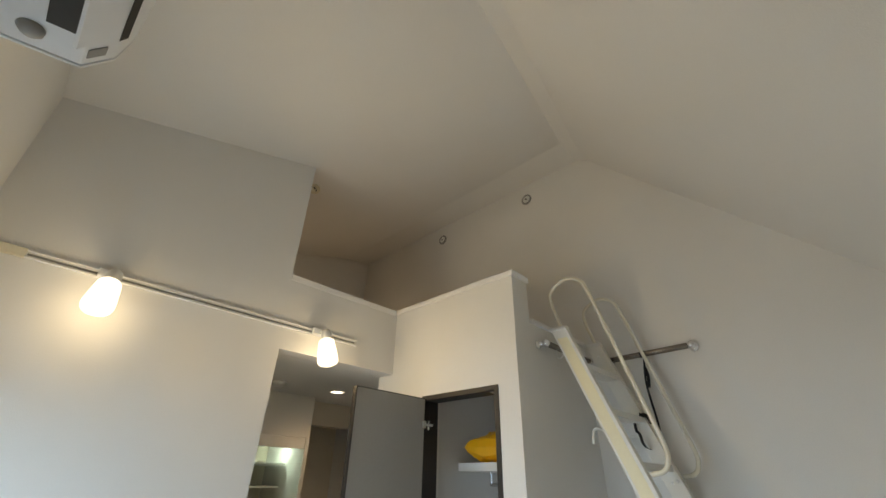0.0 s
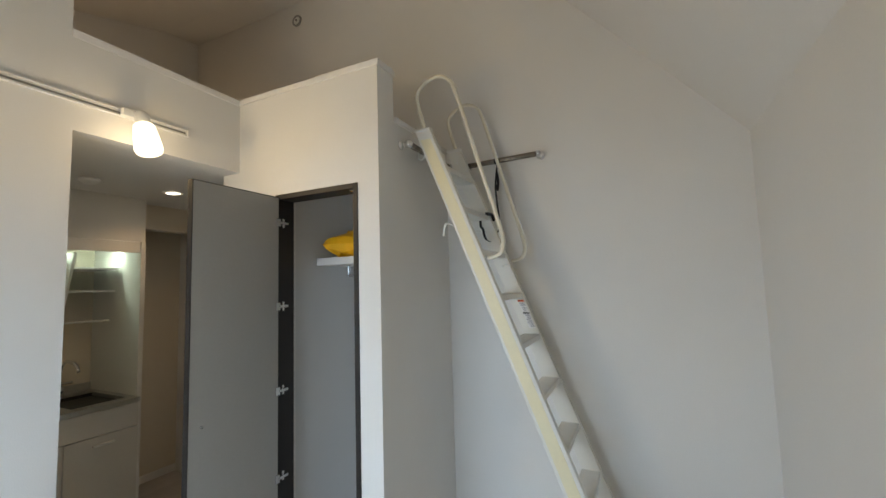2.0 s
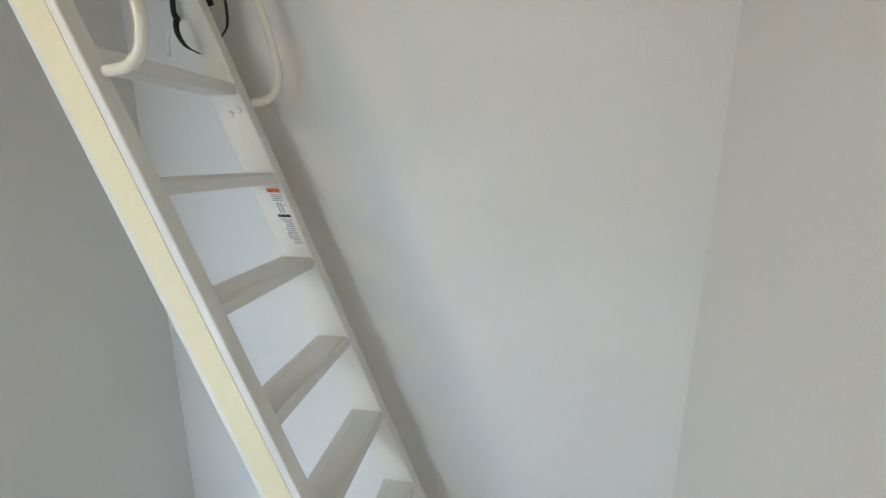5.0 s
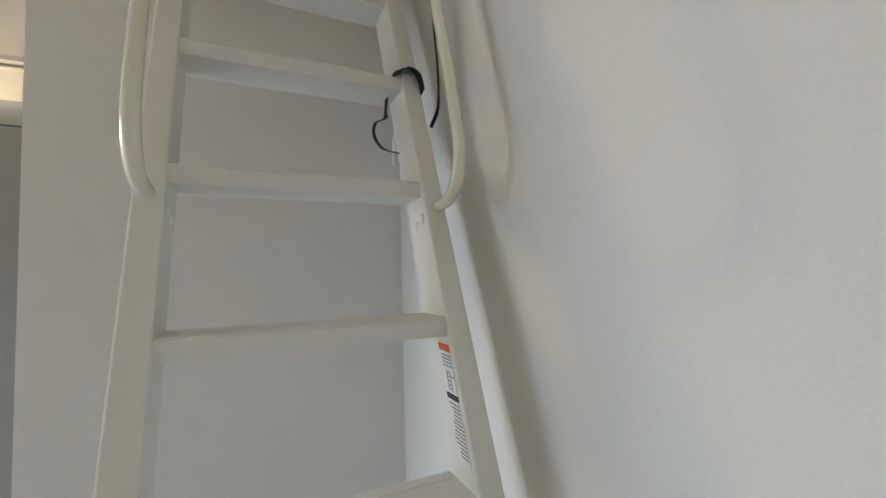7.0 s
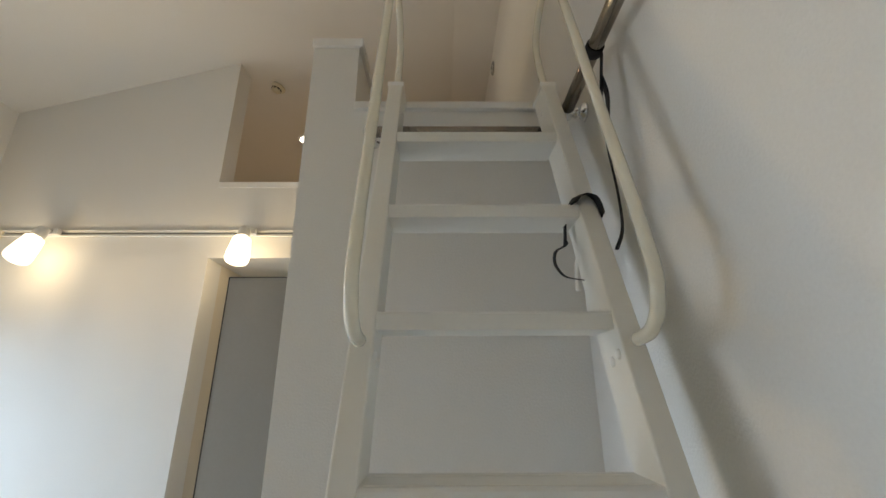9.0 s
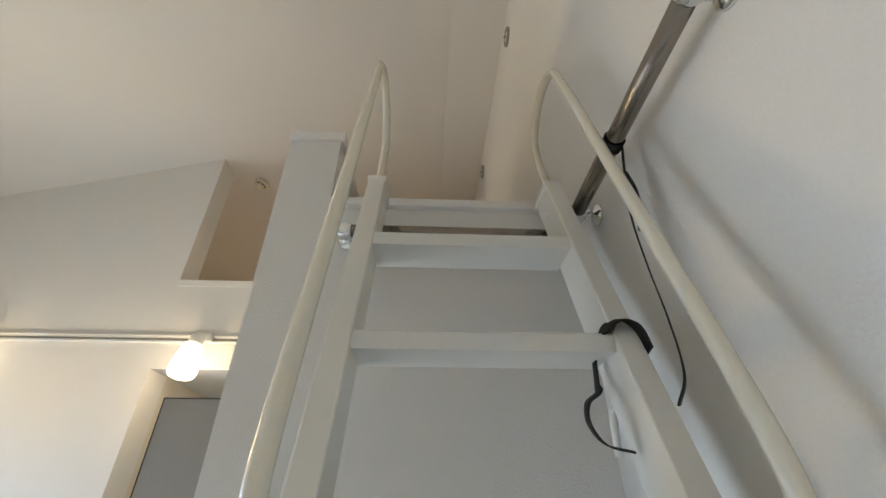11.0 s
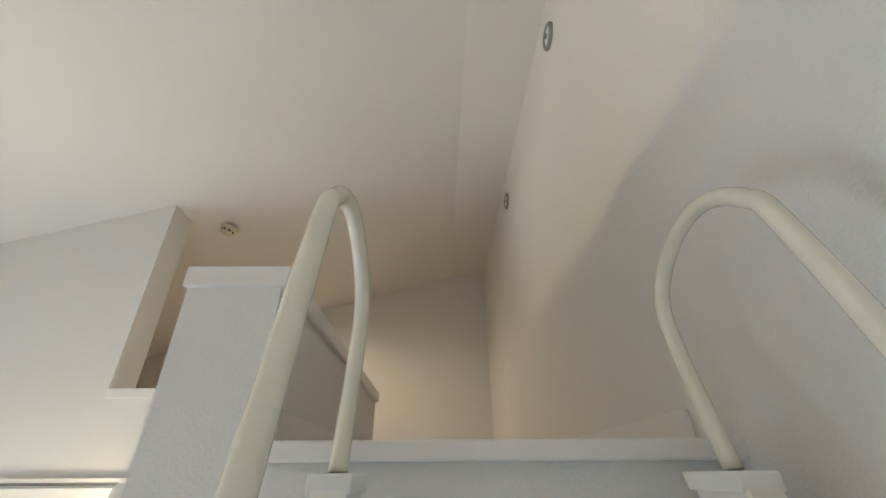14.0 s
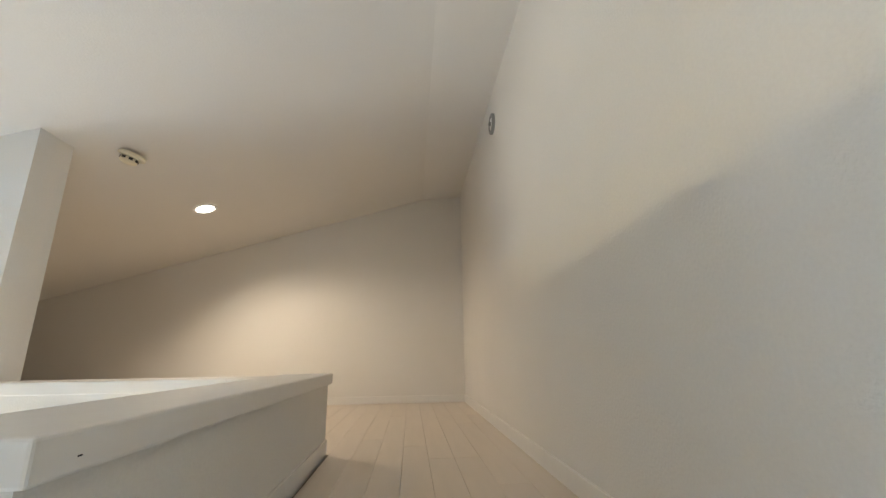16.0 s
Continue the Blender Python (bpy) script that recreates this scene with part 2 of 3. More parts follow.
sheet("ceiling_main", [[(XA, YT, z1(XA)), (XR, YT, z1(XR)), edge_a(XR), edge_a(XA)],
                       [(XR, YT, z1(XR)), (XB, YT, ZR), (XB, edge_a(0)[1], ZR), edge_a(XR)]], CEIL, "sloping white papered ceiling over room and loft")
sheet("ceiling_strip", [[edge_a(XA), edge_a(XR), edge_b(XR), edge_b(XA)], [edge_a(XR), (XB, edge_a(0)[1], ZR), (XB, edge_b(0)[1], edge_b(0)[2]), edge_b(XR)]], CEIL, "narrow bevelled strip where two ceiling slopes meet")
sheet("ceiling_steep", [[edge_b(XA), edge_b(XR), (XR, YC - 0.1, S2 + S2K * (YC - 0.1)), (XA, YC - 0.1, S2 + S2K * (YC - 0.1))],
                        [edge_b(XR), (XB, edge_b(0)[1], edge_b(0)[2]), (XB, YC - 0.1, S2 + S2K * (YC - 0.1)), (XR, YC - 0.1, S2 + S2K * (YC - 0.1))]], CEIL, "steep white papered ceiling slope over the nook")

# ---- walls ----
zc = S2 + S2K * YC
yv = valley(0)
structure("wall_ladder", prism("x", [(YC, -0.05), (2.8, -0.05), (2.8, 2.3), (YF + 0.1, 2.3), (YF + 0.1, ZR + 0.02), (yv, ZR + 0.02), (YC, zc + 0.02)], 0, TH), PAPER_ROUGH, "white papered gable wall beside the ladder", "wall")
structure("wall_nook", boxed(XE, 0.1, YC - TH, YC, -0.05, zc + 0.06), PAPER, "white papered wall of the nook", "wall")
zl, zr = z1(XE) + 0.03, z1(-1.545) + 0.01
structure("wall_track", prism("y", [(XE, -0.05), (XO, -0.05), (XO, ZH), (XW, ZH), (XW, 2.606), (-1.545, 2.606), (-1.545, zr), (XE, zl)], YD, YD + TH), PAPER, "white papered wall with hall opening and loft cut-out", "wall")
structure("wall_closet_front", prism("x", [(0, -0.05), (0.121, -0.05), (0.121, 2.052), (0.661, 2.052), (0.661, -0.05), (YD + TH, -0.05), (YD + TH, 2.612), (0, 2.612)], XW, XW + 0.14), PAPER_ROUGH, "white closet wall rising into a loft parapet", "wall")
structure("wall_closet_side", boxed(XW + 0.14, 0, 0, 0.05, -0.05, 2.377), PAPER_ROUGH, "white wall behind the ladder under the loft", "wall")
structure("wall_loft_end", boxed(XE, 0, YF, YF + 0.1, 2.3, 3.95), PAPER, "white papered end wall of the loft", "wall")
# outer wall with the window opening
bm = joined(boxed(XE - TH, XE, YC - 0.1, WIN[0], -0.05, 3.3), boxed(XE - TH, XE, WIN[1], YF + 0.1, -0.05, 3.3),
            boxed(XE - TH, XE, WIN[0], WIN[1], WIN[3], 3.3), boxed(XE - TH, XE, WIN[0], WIN[1], -0.05, WIN[2]))
structure("wall_window", bm, PAPER, "white papered outer wall with a tall window", "wall")
# hall
structure("wall_hall_left", boxed(XO - 0.1, XO, YD + TH, 2.7, -0.05, ZH), CREAM, "cream papered hall wall", "wall")
structure("wall_hall_end", boxed(XO - 0.1, 0, 2.7, 2.8, -0.05, ZH), CREAM, "cream papered end wall of the hall", "wall")
structure("ceiling_hall", boxed(XE, 0, YD + TH, 2.8, ZH, ZH + 0.06), CEIL, "low white hall ceiling under the loft", "ceiling")
structure("wall_hall_lintel", boxed(-0.622, 0, 2.26, 2.36, 2.03, ZH), CREAM, "cream lintel across the end of the hall", "wall")
structure("wall_kitchen_bulkhead", boxed(XO, -0.622, 2.1, 2.7, 1.912, ZH), PAPER, "white bulkhead above the kitchenette", "wall")
structure("wall_kitchen_side", boxed(-0.652, -0.622, 2.09, 2.7, -0.02, 1.912), PAPER, "thin white side wall of the kitchenette", "wall")
# closet lining
structure("closet_wall_left", boxed(XW + 0.14, 0, 0.69, 0.74, 0, 2.3), CLOSET, "pale grey closet lining", "wall")
structure("closet_wall_back", boxed(-0.02, -0.002, 0.05, 0.69, 0, 2.3), CLOSET, "pale grey closet back", "wall")
structure("closet_ceiling", boxed(XW + 0.14, -0.02, 0.05, 0.69, 2.2, 2.3), CLOSET, "pale grey closet ceiling", "ceiling")
structure("wall_closet_rear", boxed(XW + 0.14, 0, YD, YD + TH, -0.05, 2.3), CREAM, "cream wall between closet and hall", "wall")
structure("loft_slab", joined(boxed(XE, 0, YD + TH, YF, ZH + 0.06, ZL - 0.014), boxed(XW + 0.14, 0, 0.05, YD + TH, 2.3, ZL - 0.014)), SUBFLOOR, "floor structure of the loft", "floor")

# trims
structure("loft_nosing", boxed(XW + 0.14, 0, -0.016, 0.09, 2.377, 2.401, 0.003), TRIM, "white nosing along the loft edge", "trim")
structure("parapet_cap", joined(boxed(XW - 0.005, XW + 0.152, -0.008, YD + TH + 0.012, 2.612, 2.645, 0.003)), TRIM, "white cap board on the loft parapet", "trim")
part("scuff", boxed(XW + 0.1515, XW + 0.1526, 0.035, 0.039, 2.624, 2.6252), INK, bpy.data.objects["parapet_cap"])
structure("cutout_sill", boxed(-1.545, XW - 0.009, YD - 0.004, YD + TH + 0.012, 2.606, 2.640, 0.002), TRIM, "white sill board on the loft cut-out", "trim")


def baseboard(name, x0, x1, y0, y1, z, h=0.06):
    structure(name, boxed(x0, x1, y0, y1, z, z + h, 0.0015), TRIM, "low white baseboard along the wall", "baseboard")


baseboard("baseboard_ladder_wall", -0.009, 0, YC + 0.009, 0, 0)
baseboard("baseboard_nook_wall", XE, 0, YC, YC + 0.009, 0)
baseboard("baseboard_track_wall", XE, XO, YD - 0.009, YD, 0)
baseboard("baseboard_loft_ladder_wall", -0.007, 0, 0.09, YF - 0.007, ZL, 0.045)
baseboard("baseboard_loft_end", XE, 0, YF - 0.007, YF, ZL, 0.045)
baseboard("baseboard_parapet", XW + 0.14, XW + 0.146, 0.09, YD + TH, ZL, 0.045)
baseboard("baseboard_hall_end", -0.622, 0, 2.691, 2.7, 0)
baseboard("baseboard_closet_left", XW + 0.14, -0.02, 0.682, 0.69, 0, 0.05)

# ---- window ----
win = thing("window_1", "white framed sliding balcony window, closed", "window", kind="structure")
y0, y1, w0, w1 = WIN
xw = XE - 0.05
part("window_frame", joined(boxed(xw - 0.04, xw + 0.05, y0, y0 + 0.03, w0, w1), boxed(xw - 0.04, xw + 0.05, y1 - 0.03, y1, w0, w1), boxed(xw - 0.04, xw + 0.05, y0 + 0.03, y1 - 0.03, w1 - 0.03, w1), boxed(xw - 0.04, xw + 0.05, y0 + 0.03, y1 - 0.03, w0, w0 + 0.03)), WHITEPLASTIC, win)

ym = (y0 + y1) / 2
for a, b, k in ((y0 + 0.03, ym + 0.02, 0.012), (ym - 0.02, y1 - 0.03, -0.022)):
    xs = xw + k
    sash = part("sash", joined(boxed(xs, xs + 0.028, a, a + 0.035, w0 + 0.03, w1 - 0.03), boxed(xs, xs + 0.028, b - 0.035, b, w0 + 0.03, w1 - 0.03), boxed(xs, xs + 0.028, a + 0.035, b - 0.035, w1 - 0.065, w1 - 0.03), boxed(xs, xs + 0.028, a + 0.035, b - 0.035, w0 + 0.03, w0 + 0.08)), WHITEPLASTIC, win)
    pane = part("pane", boxed(xs + 0.012, xs + 0.016, a + 0.034, b - 0.034, w0 + 0.079, w1 - 0.064), GLASS, sash)
    pane.visible_shadow = False

# ---- ladder ----
LZ0, LDZ = 0.155, 0.2229


def front(z):
    return -1.016 + 0.398 * (z - LZ0)


def stile_profile(g, d, ztop):
    # (y, z) outline: front offset g, depth d, squared off at the top
    zf, zb = ztop, ztop
    return [(front(0) - g, 0.0), (front(0) - g + d, 0.0), (front(zb) - g + d - 0.006, zb), (front(zf) - g, zf)]


ladder = thing("loft_ladder", "cream painted aluminium loft ladder with looped handrails", "ladder")
ZT = 2.36
SG, SD = 0.001, 0.092
for xi, xo, side in ((-0.466, -0.502, "l"), (-0.103, -0.067, "r")):
    a, b = min(xi, xo), max(xi, xo)
    st = part("stile", prism("x", stile_profile(SG, SD, ZT), a, b, 0.003), LADDER, ladder)
    # coloured strip let into the outer face
    ox = xo - 0.0015 if side == "l" else xo + 0.0015
    part("side_strip", prism("x", [(front(0.06) - SG + 0.018, 0.06), (front(0.06) - SG + SD - 0.018, 0.06), (front(2.3) - SG + SD - 0.018, 2.3), (front(2.3) - SG + 0.018, 2.3)], min(ox, xo + (0.001 if side == "l" else -0.001)), max(ox, xo + (0.001 if side == "l" else -0.001))), YELLOW_STRIP, st, "aged cream strip let into the stile")
    zt = ZT
    part("top_cap", prism("x", [(front(zt) - SG - 0.004, zt - 0.014), (front(zt) - SG - 0.003, zt + 0.004), (front(zt) - SG + SD + 0.003, zt + 0.004), (front(zt) - SG + SD - 0.004, zt - 0.014)], a - 0.003, b + 0.003, 0.002), WHITEPLASTIC, st)
    part("foot", prism("x", [(front(0) - SG - 0.008, 0.0), (front(0) - SG + SD + 0.012, 0.0), (front(0.05) - SG + SD + 0.004, 0.045), (front(0.05) - SG - 0.004, 0.045)], a - 0.004, b + 0.004, 0.002), WHITEPLASTIC, st)
    xc = (a + b) / 2
    hoop = smooth_path([(xc, -0.428, 1.668), (xc, -0.475, 1.678), (xc, -0.502, 1.715), (xc, -0.496, 1.80), (xc, -0.40, 2.135), (xc, -0.288, 2.522), (xc, -0.251, 2.598), (xc, -0.186, 2.631), (xc, -0.114, 2.614), (xc, -0.065, 2.564), (xc, -0.071, 2.49), (xc, -0.108, 2.365)], 10)
    part("handrail", tube(hoop, 0.0099, (1, 0, 0)), RAILTUBE, ladder, "ivory coated tube looped over the top")
    inward = 1 if side == "l" else -1
    zb = 1.64
    for k in (0.022, 0.05):
        part("bolt", lathe([(0.008, 0), (0.0075, 0.002), (0.004, 0.004), (0, 0.0045)], pose(xi, front(zb + 0.01 * (k < 0.03)) - SG + k, zb + 0.01 * (k < 0.03), 0, 90 * inward, 0), 14), WHITEPLASTIC, st)
    part("rivet", lathe([(0.007, 0), (0.006, 0.002), (0, 0.003)], pose(xi, front(2.28) - SG + 0.05, 2.28, 0, 90 * inward, 0), 12), WHITEPLASTIC, st)
    # hook over the wall bar and the small keeper below
    xm = xi + 0.012 * inward
    part("bar_hook", tube(smooth_path([(xm, -0.088, 2.245), (xm, -0.084, 2.222), (xm, -0.066, 2.212), (xm, -0.05, 2.222), (xm, -0.05, 2.257)], 6), 0.0035, (1, 0, 0), 8), ALU, ladder)
# curled stay hooks on the backs of the stiles
for hx in (-0.488, -0.083):
    part("stay_hook", tube(smooth_path([(hx, front(1.79) + 0.08, 1.79), (hx, front(1.79) + 0.088, 1.83), (hx, -0.232, 1.852), (hx, -0.208, 1.842), (hx, -0.2, 1.79)], 8), 0.006, (1, 0, 0), 10), LADDER, ladder)
for k in range(10):
    zt = LZ0 + LDZ * k
    yf = front(zt)
    bm = prism("x", [(yf, zt - 0.028), (yf, zt - 0.004), (yf + 0.004, zt), (yf + 0.089, zt), (yf + 0.092, zt - 0.004), (yf + 0.092, zt - 0.022), (yf + 0.086, zt - 0.028)], -0.466, -0.103)
    tr = part("tread", bm, LADDER_IN, ladder)
    part("grip_strip", joined(*[boxed(-0.46, -0.109, yf + d, yf + d + 0.004, zt, zt + 0.0008) for d in (0.010, 0.068)]), LADDER, tr)

# warning label on the inner face of the stile
lab = part("warning_label", bmesh.new(), PAPERWHITE, ladder, "white warning label with red and black headings")
lz0, lz1 = 1.452, 1.30


def label_quad(s0, s1, u0, u1, lift):
    """Strip on the stile's inner face: s along the stile from the label's top (metres down), u across it."""
    pts = []
    for s, u in ((s0, u0), (s0, u1), (s1, u1), (s1, u0)):
        z = lz0 - s * 0.929
        pts.append((front(z) - SG + 0.010 + u * 1.0, z))
    return prism("x", pts, -0.1032 - lift, -0.1028)


old = lab.data
lab.data = mesh_of("warning_label", label_quad(0, 0.166, 0, 0.036, 0.0006), PAPERWHITE)
bpy.data.meshes.remove(old)
part("red_heading", label_quad(0, 0.011, 0, 0.036, 0.0010), RED, lab)
part("black_heading", label_quad(0.073, 0.081, 0, 0.036, 0.0010), INK, lab)
rnd = random.Random(4)
for s in [0.016 + 0.0052 * i for i in range(4)] + [0.086 + 0.0053 * i for i in range(14)]:
    part("print_line", label_quad(s, s + 0.0024, 0.002, 0.034 - 0.012 * rnd.random(), 0.0009), GREYINK, lab)
part("print_drawing", joined(label_quad(0.040, 0.068, 0.012, 0.015, 0.0009), label_quad(0.040, 0.068, 0.022, 0.025, 0.0009), *[label_quad(0.042 + 0.006 * i, 0.0435 + 0.006 * i, 0.015, 0.022, 0.0009) for i in range(5)], label_quad(0.046, 0.049, 0.002, 0.008, 0.0009)), GREYINK, lab)


# ---- wall bars ----
def wall_bar(name, p, q, wall, label):
    """A round bar from p to q with a ball and flange at each end; wall: unit direction to the wall."""
    p, q, wall = Vector(p), Vector(q), Vector(wall)
    t = thing(name, label, "rail")
    side = wall
    part("bar", tube([p, p.lerp(q, 0.33), p.lerp(q, 0.66), q], 0.0155, side, 22), STEEL, t, "brushed steel bar")
    for e, o in ((p, q), (q, p)):
        d = (e - o).normalized()
        br = part("bracket", lathe([(0, -0.022), (0.012, -0.019), (0.0195, -0.011), (0.0225, 0), (0.0195, 0.011), (0.012, 0.019), (0, 0.022)], Matrix.Translation(e) , 20), CHROME, t, "chrome ball bracket")
        m = Matrix.Translation(e) @ wall.to_track_quat("Z", "Y").to_matrix().to_4x4()
        part("flange", lathe([(0.008, 0.008), (0.008, 0.022), (0.014, 0.025), (0.014, 0.029), (0.009, 0.032), (0.009, 0.036), (0.020, 0.040), (0.024, 0.044), (0.024, 0.0495)], m, 24), CHROME, br)
    return t


wall_bar("grab_bar", (-0.050, -0.603, 2.272), (-0.050, -0.150, 2.262), (1, 0, 0), "brushed steel grab bar with chrome ends on the wall")
wall_bar("hook_bar", (-0.560, -0.050, 2.272), (-0.070, -0.050, 2.272), (0, 1, 0), "brushed steel ladder hook bar under the loft edge")

# black safety strap
strap = thing("safety_strap", "black webbing strap tying the ladder to the bar", "strap")
web = [(-0.011, -0.0012), (0.011, -0.0012), (0.011, 0.0012), (-0.011, 0.0012)]
ring = [(-0.050 + 0.0175 * math.cos(a), -0.352, 2.2665 + 0.0175 * math.sin(a)) for a in [2 * math.pi * i / 20 for i in range(21)]]
part("bar_loop", sweep([Vector(p) for p in ring], web, (0, 1, 0)), BLACK, strap)
slim = [(-0.008, -0.001), (0.008, -0.001), (0.008, 0.001), (-0.008, 0.001)]
part("hanging_web", sweep(smooth_path([(-0.034, -0.352, 2.262), (-0.040, -0.345, 2.20), (-0.046, -0.338, 2.12), (-0.046, -0.342, 2.03), (-0.044, -0.35, 1.94), (-0.046, -0.352, 1.87), (-0.054, -0.335, 1.835)], 8), slim, (0.58, 0.81, 0)), BLACK, strap)
part("folded_end", sweep(smooth_path([(-0.040, -0.345, 2.20), (-0.037, -0.352, 2.15), (-0.041, -0.346, 2.09)], 6), slim, (0, 1, 0.15)), BLACK, strap)
zk = LZ0 + 8 * LDZ
part("tread_loop", sweep(smooth_path([(-0.065, front(1.93) - 0.006, 1.905), (-0.070, front(1.95) - 0.006, 1.943), (-0.086, front(1.96) - 0.008, 1.958), (-0.104, front(1.95) - 0.006, 1.95), (-0.116, front(zk) - 0.003, 1.935)], 8), [(-0.019, -0.0012), (0.019, -0.0012), (0.019, 0.0012), (-0.019, 0.0012)], (0, 1, 0.4)), BLACK, strap)
part("loose_end", sweep(smooth_path([(-0.118, front(zk) + 0.045, 1.91), (-0.122, front(zk) + 0.042, 1.875), (-0.128, front(zk) + 0.03, 1.862), (-0.150, front(zk) + 0.016, 1.845), (-0.154, front(zk) + 0.012, 1.82), (-0.140, front(zk) + 0.005, 1.795), (-0.11, front(zk) - 0.006, 1.785)], 8), [(-0.007, -0.001), (0.007, -0.001), (0.007, 0.001), (-0.007, 0.001)], (0, 1, 0.3)), BLACK, strap)

# ---- wall fittings ----
for y, z in ((0.308, 3.684), (1.272, 3.680)):
    v = thing("wall_vent", "round grey plastic vent cap on the gable wall", "vent", "vent caps under the ceiling")
    v.matrix_world = pose(0, y, z, 0, -90, 0)
    part("rim", lathe([(0.046, 0), (0.046, 0.008), (0.042, 0.012), (0.034, 0.012), (0.032, 0.004)], seg=28, closed=False), GREYPLASTIC, v, "grey rim")
    part("disc", lathe([(0.032, 0.0), (0.032, 0.006), (0.026, 0.009), (0, 0.010)], seg=28), WHITEPLASTIC, v)
    part("knob", lathe([(0.008, 0.009), (0.008, 0.018), (0.005, 0.02), (0, 0.02)], seg=14), GREYPLASTIC, v)

outlet = thing("wall_outlet", "white double power outlet on the wall", "outlet")
oy, oz = -1.327, 0.237
part("plate", boxed(-0.007, 0, oy - 0.035, oy + 0.035, oz - 0.06, oz + 0.06, 0.003), WHITEPLASTIC, outlet)
for dz in (0.02, -0.02):
    sk = part("socket", boxed(-0.009, -0.007, oy - 0.018, oy + 0.018, oz + dz - 0.016, oz + dz + 0.016, 0.0008), IVORY, outlet)
    for dy in (-0.007, 0.007):
        part("slot", boxed(-0.0096, -0.0088, oy + dy - 0.0012, oy + dy + 0.0012, oz + dz - 0.005, oz + dz + 0.005), BLACKHOLE, sk)

# ---- closet: frame, door, shelf ----
fr = thing("closet_door_frame", "dark brown closet door frame", "door frame", kind="structure")
FW = 0.026
for nm, b in (("jamb", (0.121, 0.121 + FW, 0, 2.052)), ("jamb", (0.661 - FW, 0.661, 0, 2.052)), ("head", (0.121 + FW, 0.661 - FW, 2.052 - FW, 2.052))):
    part(nm, boxed(XW - 0.006, XW + 0.10, b[0], b[1], b[2], b[3], 0.0015), DARK, fr)
part("latch", boxed(XW + 0.02, XW + 0.06, 0.16, 0.19, 2.022, 2.034, 0.002), CHROME, fr)
LW = 0.472
leaf = thing("closet_door", "grey laminate closet door standing open, dark edges", "door")
lx1 = XW - 0.008
ly = 0.640
part("panel", boxed(lx1 - LW + 0.004, lx1 - 0.004, ly - 0.010, ly + 0.018, 0.014, 2.032), DOORGREY, leaf, "grey laminate door panel")
part("edge_band", joined(boxed(lx1 - LW, lx1 - LW + 0.004, ly - 0.011, ly + 0.019, 0.01, 2.036), boxed(lx1 - 0.004, lx1, ly - 0.011, ly + 0.019, 0.01, 2.036), boxed(lx1 - LW + 0.004, lx1 - 0.004, ly - 0.011, ly + 0.019, 2.032, 2.036)), DARK, leaf, "dark edge band")
part("knob", lathe([(0.006, 0), (0.006, 0.004), (0.004, 0.005), (0, 0.005)], pose(lx1 - LW + 0.06, ly - 0.010, 0.98, 90, 0, 0), 12), CHROME, leaf)
for hz in (1.90, 1.46, 1.03, 0.60):
    h = part("hinge", joined(boxed(XW - 0.03, XW - 0.004, 0.622, 0.630, hz - 0.02, hz + 0.02, 0.002), boxed(XW - 0.014, XW + 0.05, 0.622, 0.634, hz - 0.007, hz + 0.007, 0.002)), CHROME, leaf, "chrome cup hinge")
    part("hinge_plate", boxed(XW + 0.018, XW + 0.034, 0.634, 0.640, hz - 0.024, hz + 0.024, 0.002), CHROME, h)

sh = thing("closet_shelf", "white closet shelf with a hanging rail", "shelf")
part("board", boxed(-0.425, -0.02, 0.05, 0.69, 1.685, 1.728, 0.002), TRIM, sh)
part("hanging_rail", tube([(-0.30, 0.06, 1.62), (-0.30, 0.3, 1.62), (-0.30, 0.55, 1.62)], 0.0105, (1, 0, 0)), CHROME, sh, "chrome hanging rail")
for y in (0.08, 0.54):
    part("rail_bracket", boxed(-0.309, -0.291, y, y + 0.012, 1.612, 1.69, 0.002), CHROME, sh)


def bag():
    """A half-filled pillow bag: two crumpled faces meeting in a pinched seam, corners drawn out."""
    bm = bmesh.new()
    n = 16
    sides = []
    for face in (1, -1):
        grid = []
        for i in range(n + 1):
            row = []
            for j in range(n + 1):
                u, v = 2 * i / n - 1, 2 * j / n - 1
                fill = ((1 - u * u) * (1 - v * v)) ** 0.42
                crease = noise.noise(Vector((u * 2.2, v * 2.2, 3 + face))) * 0.022 + abs(noise.noise(Vector((u * 5, v * 5, 7)))) * 0.010
                row.append(bm.verts.new((u * 0.125 * (1 - 0.10 * (1 - v * v)), v * 0.15 * (1 - 0.10 * (1 - u * u)), face * fill * (0.046 + crease))))
            grid.append(row)
        for i in range(n):
            for j in range(n):
                bm.faces.new((grid[i][j], grid[i + 1][j], grid[i + 1][j + 1], grid[i][j + 1]))
        sides.append(grid)
    bmesh.ops.remove_doubles(bm, verts=bm.verts, dist=1e-5)
    bmesh.ops.recalc_face_normals(bm, faces=bm.faces)
    low = -0.048
    for v in bm.verts:
        v.co.z = max(v.co.z, low) - low
    return bm


bg = solid("yellow_bag", bag(), YELLOWBAG, "crumpled yellow plastic bag lying on the closet shelf", "bag")
bg.matrix_world = pose(-0.285, 0.49, 1.7285, 0, 0, 10) @ Matrix.Diagonal((1.12, 1.15, 1.65, 1))

